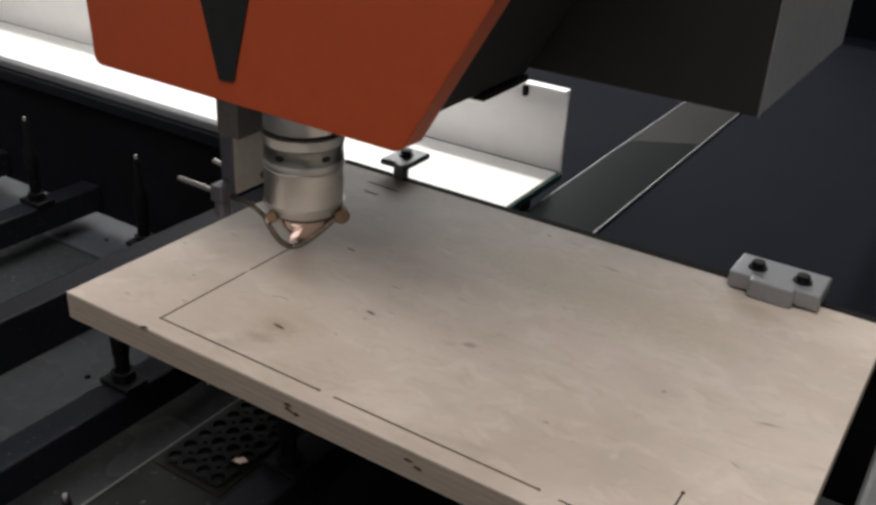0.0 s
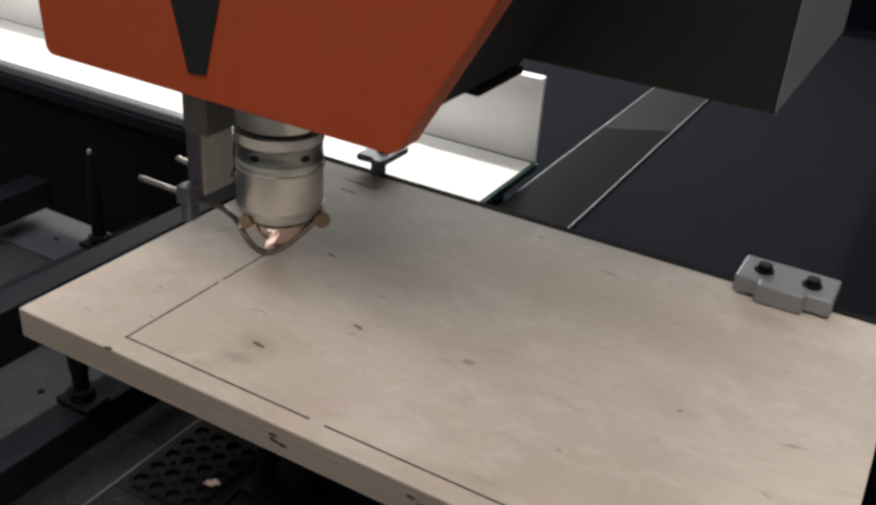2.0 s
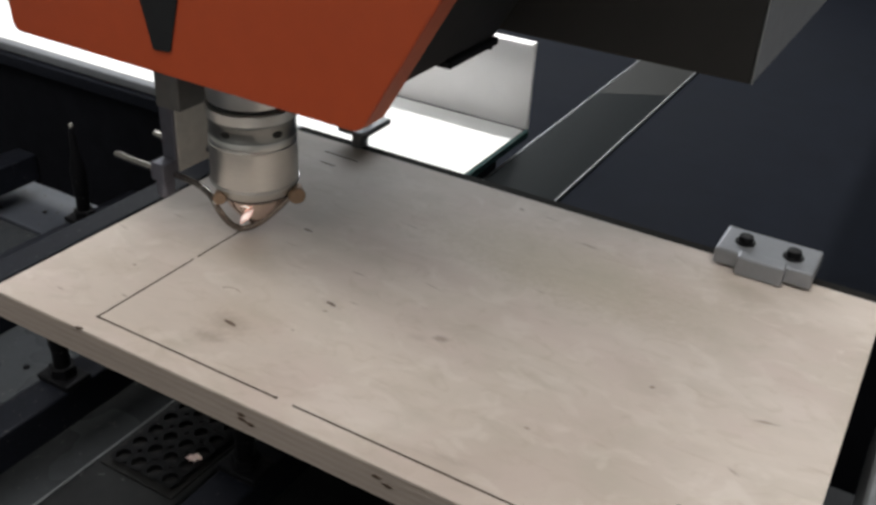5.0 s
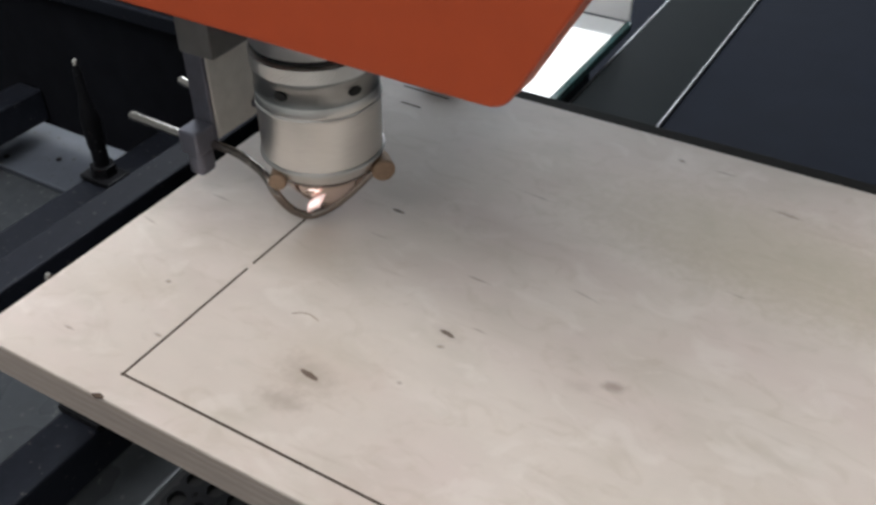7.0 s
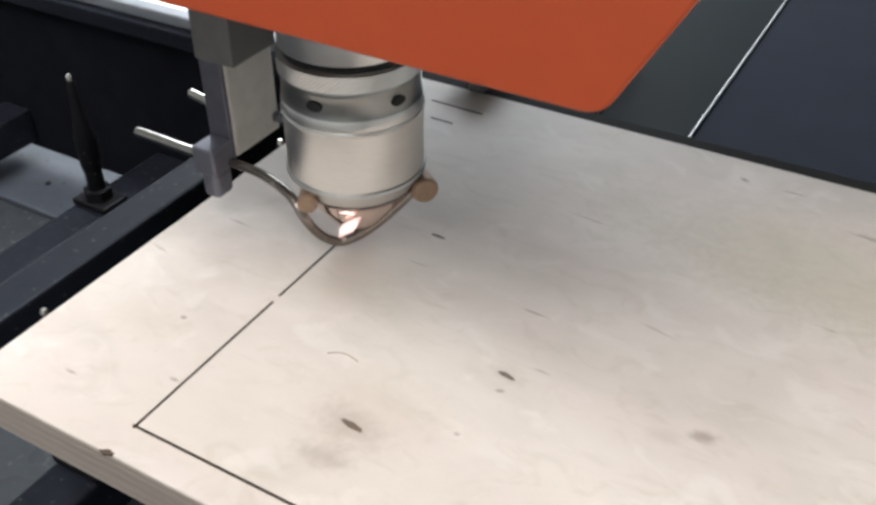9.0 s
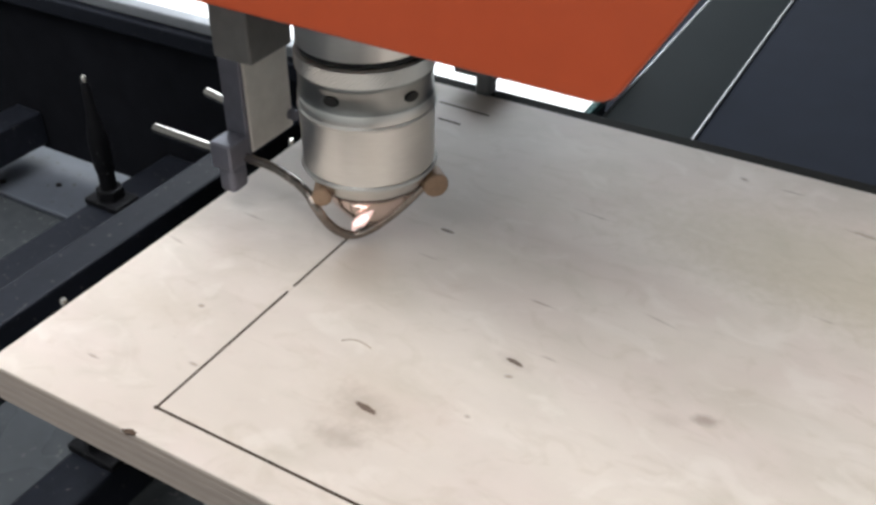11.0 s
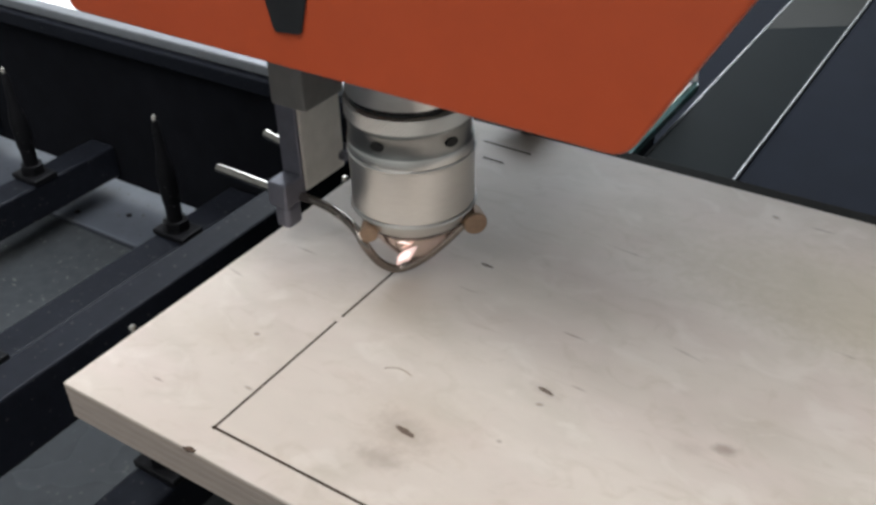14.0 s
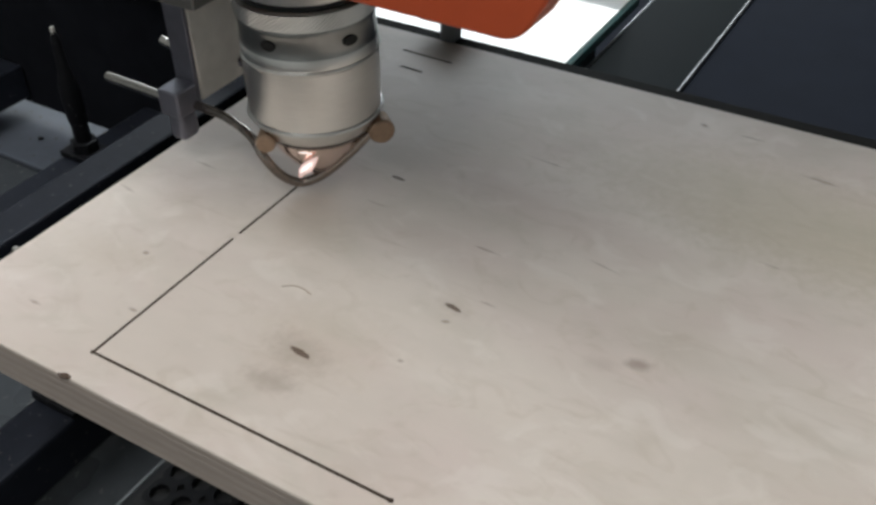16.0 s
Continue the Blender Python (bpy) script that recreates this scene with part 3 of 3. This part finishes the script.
# emissive shapes before the cone stand in for the spark's reflection in it
gleam = part("spark", ragged_glow([((0.067, 0.850, 0.100), 0.006), ((0.085, 0.850, 0.128), 0.016), ((0.113, 0.850, 0.156), 0.020), ((0.138, 0.852, 0.182), 0.010), ((0.150, 0.855, 0.198), 0.002)], 4), CONE_GLEAM, head, "pink spark glow reflected in the cone", True)
part("spark_core", ragged_glow([((0.082, 0.840, 0.126), 0.003), ((0.098, 0.840, 0.144), 0.009), ((0.116, 0.840, 0.162), 0.008), ((0.132, 0.841, 0.178), 0.002)], 9), SPARK, gleam, "white core of the reflected glow", True)
part("spark_fleck", ragged_glow([((0.015, 0.846, 0.206), 0.002), ((0.050, 0.844, 0.196), 0.005), ((0.085, 0.845, 0.203), 0.005), ((0.130, 0.850, 0.206), 0.002)], 15), SPARK, gleam, "thin white streak of glow before the cone", True)

air_tube = part("air_tube", bent_tube([(-0.47, 0.894, 0.217), (-0.30, 0.885, 0.22), (-0.19, 0.86, 0.218), (-0.10, 0.83, 0.205), (-0.045, 0.81, 0.165), (-0.02, 0.835, 0.10), (0.0, 0.875, 0.048), (0.03, 0.915, 0.026),
                            (0.09, 0.955, 0.058), (0.17, 1.0, 0.14), (0.235, 1.05, 0.225)], 0.0165), TUBE_DARK, head, "bent steel air tube", True)
part("screw_knob", rod((-0.025, 0.835, 0.250), (0.010, 0.765, 0.250), 0.033, 18, bevel=0.008), BRASS, air_tube, "tarnished brass knob")
part("screw_knob", rod((0.225, 1.085, 0.241), (0.290, 1.030, 0.241), 0.044, 18, bevel=0.008), BRASS, air_tube, "tarnished brass knob")

bracket = thing("tube_bracket", "aluminium bracket arm with two clamped rods", "bracket", (-0.45, 1.0, 0.1))
part("upper_box", box((-0.500, 0.900, 0.575), (-0.340, 1.125, 1.02), 0.008), BOX_SHADE, bracket, "square aluminium block")
part("arm_plate", box((-0.490, 0.926, 0.220), (-0.400, 1.165, 0.574), 0.008), ALU_DULL, bracket)
# thin bluish layer colours the arm's front face as shaded
part("arm_shade_face", box((-0.494, 0.908, 0.215), (-0.404, 0.925, 0.574), 0.004), STEEL_BLUE, bracket, "front face of the arm plate in darker bluish shade")
part("rod_clamp", box((-0.490, 0.806, 0.200), (-0.400, 0.907, 0.300), 0.008), STEEL_BLUE, bracket, "bluish steel clamp block")
part("rod_clamp", box((-0.485, 0.820, 0.095), (-0.412, 0.907, 0.199), 0.022, 3), STEEL_BLUE, bracket, "lower chamfered clamp block")
part("screw", rod((-0.405, 1.150, 0.275), (-0.372, 1.150, 0.275), 0.022, 6, bevel=0.004), STEEL_BLUE, bracket, "hexagon screw head")
part("rod", rod((-0.835, 0.894, 0.217), (-0.46, 0.880, 0.217), 0.0185, bevel=0.004), STEEL, bracket, "bright steel rod")
part("rod", rod((-0.850, 1.200, 0.230), (-0.46, 1.115, 0.230), 0.0185, bevel=0.004), STEEL, bracket, "bright steel rod")

# ---- travelling table ----
T = TABLE
table = thing("pin_table", "black steel bars of the travelling pin table", "cutting table", (0, 1 + T, -1.2))
BARS = (-4.63, -3.345, -2.06, -0.775, 0.51, 1.795)
for x in BARS:
    part("bar", box((x - 0.11, -6, -1.13), (x + 0.11, 2.19 + T, -0.90), 0.015), BAR_PAINT, table, "dark grey painted bar")
part("side_rail", box((-1.205, -6, -0.62), (-1.025, 2.14 + T, -0.30), 0.012), BAR_PAINT, table, "dark grey side rail")
part("end_rail", box((-9, 2.195 + T, -0.075), (-0.60, 2.285 + T, -0.012), 0.010), RAIL_GREY, table, "zinc-grey end rail")
part("end_rail", box((-0.598, 2.195 + T, -0.075), (3.35, 2.285 + T, -0.012), 0.010), RAIL_BLACK, table, "dark end rail")
part("end_rail", box((-9, 2.150 + T, -0.175), (-0.60, 2.250 + T, -0.080), 0.012), BAR_PAINT, table, "lower lip of the end rail")
part("end_plate", box((-9, 2.20 + T, -1.19), (3.30, 2.26 + T, -0.085), 0.010), VOID, table, "black end plate")
side = thing("side_block", "grey steel side block with a bright chamfered edge", "machine part", (3.5, 0.5 + T, -1.3))
part("body", box((3.135, -1.2 + T, -0.60), (4.6, 1.82 + T, -0.075), 0.035, 3), BLOCK_GREY, side)
part("lug", box((3.07, 2.02 + T, -0.13), (3.40, 2.13 + T, -0.055), 0.01), CLAMP_ALU, side, "small light lug")
part("stem", box((3.3, -1.0 + T, BED - 0.06), (4.4, 1.6 + T, -0.60)), BLACK, side)


def pin(x, y):
    e = thing("support_pin", "black conical support pin on a table bar", "support pin", (x, y, -0.90), "support pins of the table")
    part("foot", box((x - 0.12, y - 0.085, -0.90), (x + 0.12, y + 0.085, -0.862), 0.01), BLACK_STEEL, e)
    part("nut", rod((x, y, -0.862), (x, y, -0.80), 0.075, 6, bevel=0.008), BLACK_STEEL, e)
    part("stem", lathe([(0.045, -0.80), (0.045, -0.70), (0.052, -0.67), (0.055, -0.50), (0.045, -0.44), (0.030, -0.36), (0.024, -0.22), (0.018, -0.185)], (x, y), 20), BLACK_STEEL, e, smooth=True)
    part("tip", lathe([(0.0175, -0.186), (0.016, -0.160), (0.010, -0.1515)], (x, y), 14), STEEL, e, "worn bright tip", True)
    return e


first = None
for x in BARS:
    for y in (-2.29, -0.98, 0.33, 1.638):
        if first is None:
            first = pin(x, y + T)
        else:
            copy_thing(first, pose(x * S, (y + T) * S, -0.90 * S))


# ---- plywood board ----
board = thing("plywood_board", "pale birch plywood sheet with laser-cut lines", "plywood", (1.25, 1 + T, -0.15))
BX0, BX1, BY0, BY1 = -0.57, 3.005, -0.108 + T, 2.19 + T
N = 9
rng = random.Random(5)
for k in range(N):
    z0, z1 = -0.15 + 0.15 * k / N, -0.15 + 0.15 * (k + 1) / N
    inset = 0.0 if k == N - 1 else rng.uniform(0.0005, 0.0016)
    bm = box((BX0 + inset, BY0 + inset, z0), (BX1 - inset, BY1 - inset, z1 - 0.0004), 0.003 if k == N - 1 else 0.0, 1)
    part("veneer", bm, WOOD if k == N - 1 else (WOOD_EDGE if k % 2 == 0 else WOOD_CORE), board, "pale top veneer" if k == N - 1 else "")


def cut(points, width=0.0085):
    """A burnt kerf along straight stretches."""
    for (xa, ya), (xb, yb) in zip(points, points[1:]):
        d = Vector((xb - xa, yb - ya)).normalized()
        n, e = Vector((-d.y, d.x)) * width / 2, d * width / 2
        a, b = Vector((xa, ya + T)) - e, Vector((xb, yb + T)) + e
        lo, hi = -0.003, 0.0010
        bm = bmesh.new()
        q = [a - n, b - n, b + n, a + n]
        lower = [bm.verts.new((p.x, p.y, lo)) for p in q]
        upper = [bm.verts.new((p.x, p.y, hi)) for p in q]
        bm.faces.new(lower)
        bm.faces.new(upper)
        for i in range(4):
            bm.faces.new((lower[i], lower[(i + 1) % 4], upper[(i + 1) % 4], upper[i]))
        part("cut_line", bm, CHAR, board, "burnt laser cut")


cut([(1.0, -0.006), (0.0, 0.0)])
cut([(0.0, 0.0), (0.0, 0.600)])
cut([(0.0, 0.640), (0.0, 0.985)])
cut([(1.087, -0.007), (2.095, -0.009)])
cut([(2.187, -0.016), (2.563, -0.020)])
cut([(2.563, -0.020), (2.563, 0.311)])
cut([(-0.235, 2.025), (0.003, 2.018)])
cut([(-0.163, 1.889), (-0.066, 1.887)])
for k, (x, y) in enumerate([(0.0, 0.0), (1.0, -0.006), (2.095, -0.009), (2.563, 0.311)]):
    part("burn_dot", flat_blot(x, y + T, 0.009, 0.008, 0, 0.3, 40 + k, 0.0016), CHAR, board, "burnt pierce dot")

bm = bent_tube([(0.285, 0.492 + T, 0), (0.312, 0.512 + T, 0), (0.345, 0.517 + T, 0), (0.385, 0.507 + T, 0)], 0.0032, 8, 6)
bmesh.ops.scale(bm, vec=(1, 1, 0.25), verts=bm.verts)
part("streak", bm, KNOT_PALE, board, "curved brown streak")
part("notch", flat_blot(0.003, -0.106 + T, 0.024, 0.009, 0.2, 0.6, 91, 0.0015), KNOT, board, "chipped dark notch at the edge")
for k, (x, z) in enumerate([(0.90, -0.062), (0.905, -0.085), (0.95, -0.092), (1.55, -0.055), (1.60, -0.075), (2.2, -0.07)]):
    bm = flat_blot(0, 0, 0.022, 0.008, 0, 0.7, 95 + k, 0.002)
    bmesh.ops.rotate(bm, matrix=Matrix.Rotation(radians(90), 3, "X"), verts=bm.verts)
    bmesh.ops.translate(bm, vec=(x, BY0 + 0.0005, z), verts=bm.verts)
    part("edge_knot", bm, KNOT, board, "dark fleck in the cut edge")


def clamp(name, label, x0, x1, y0, y1, tx0, tx1, ty0, bolts, mat, under=0.015):
    e = thing(name, label, "clamp", ((x0 + x1) / 2, (y0 + y1) / 2 + T, -0.9), "board clamps")
    part("plate", box((x0, y0 + T, under), (x1, y1 + T, 0.105), 0.012), mat, e)
    part("jaw", box((tx0, ty0 + T, 0.002), (tx1, y0 + 0.05 + T, 0.108), 0.012), mat, e, "jaw gripping the board edge")
    part("post", rod(((x0 + x1) / 2, BY1 + 0.14, -0.93), ((x0 + x1) / 2, BY1 + 0.14, under + 0.001), 0.07 if under < 0.05 else 0.035), BLACK_STEEL, e)
    for bx, by in bolts:
        part("washer", rod((bx, by + T, 0.104), (bx, by + T, 0.112), 0.052, 24), BLACK_STEEL, e)
        bolt = part("bolt", rod((bx, by + T, 0.111), (bx, by + T, 0.145), 0.036, 24, bevel=0.004), BLACK_STEEL, e, "black socket bolt")
        part("socket", rod((bx, by + T, 0.1440), (bx, by + T, 0.1458), 0.019, 6), HOLE, bolt, "dark hexagon recess")
    return e


clamp("board_clamp", "grey milled aluminium clamp with two black bolts", 2.17, 2.66, 2.08, 2.36, 2.29, 2.53, 2.04, [(2.290, 2.215), (2.535, 2.205)], CLAMP_ALU)
clamp("board_clamp", "small grey clamp with one dark bolt", -0.27, -0.06, 2.20, 2.50, -0.14, -0.07, 2.165, [(-0.165, 2.36)], BLOCK_GREY, 0.062)
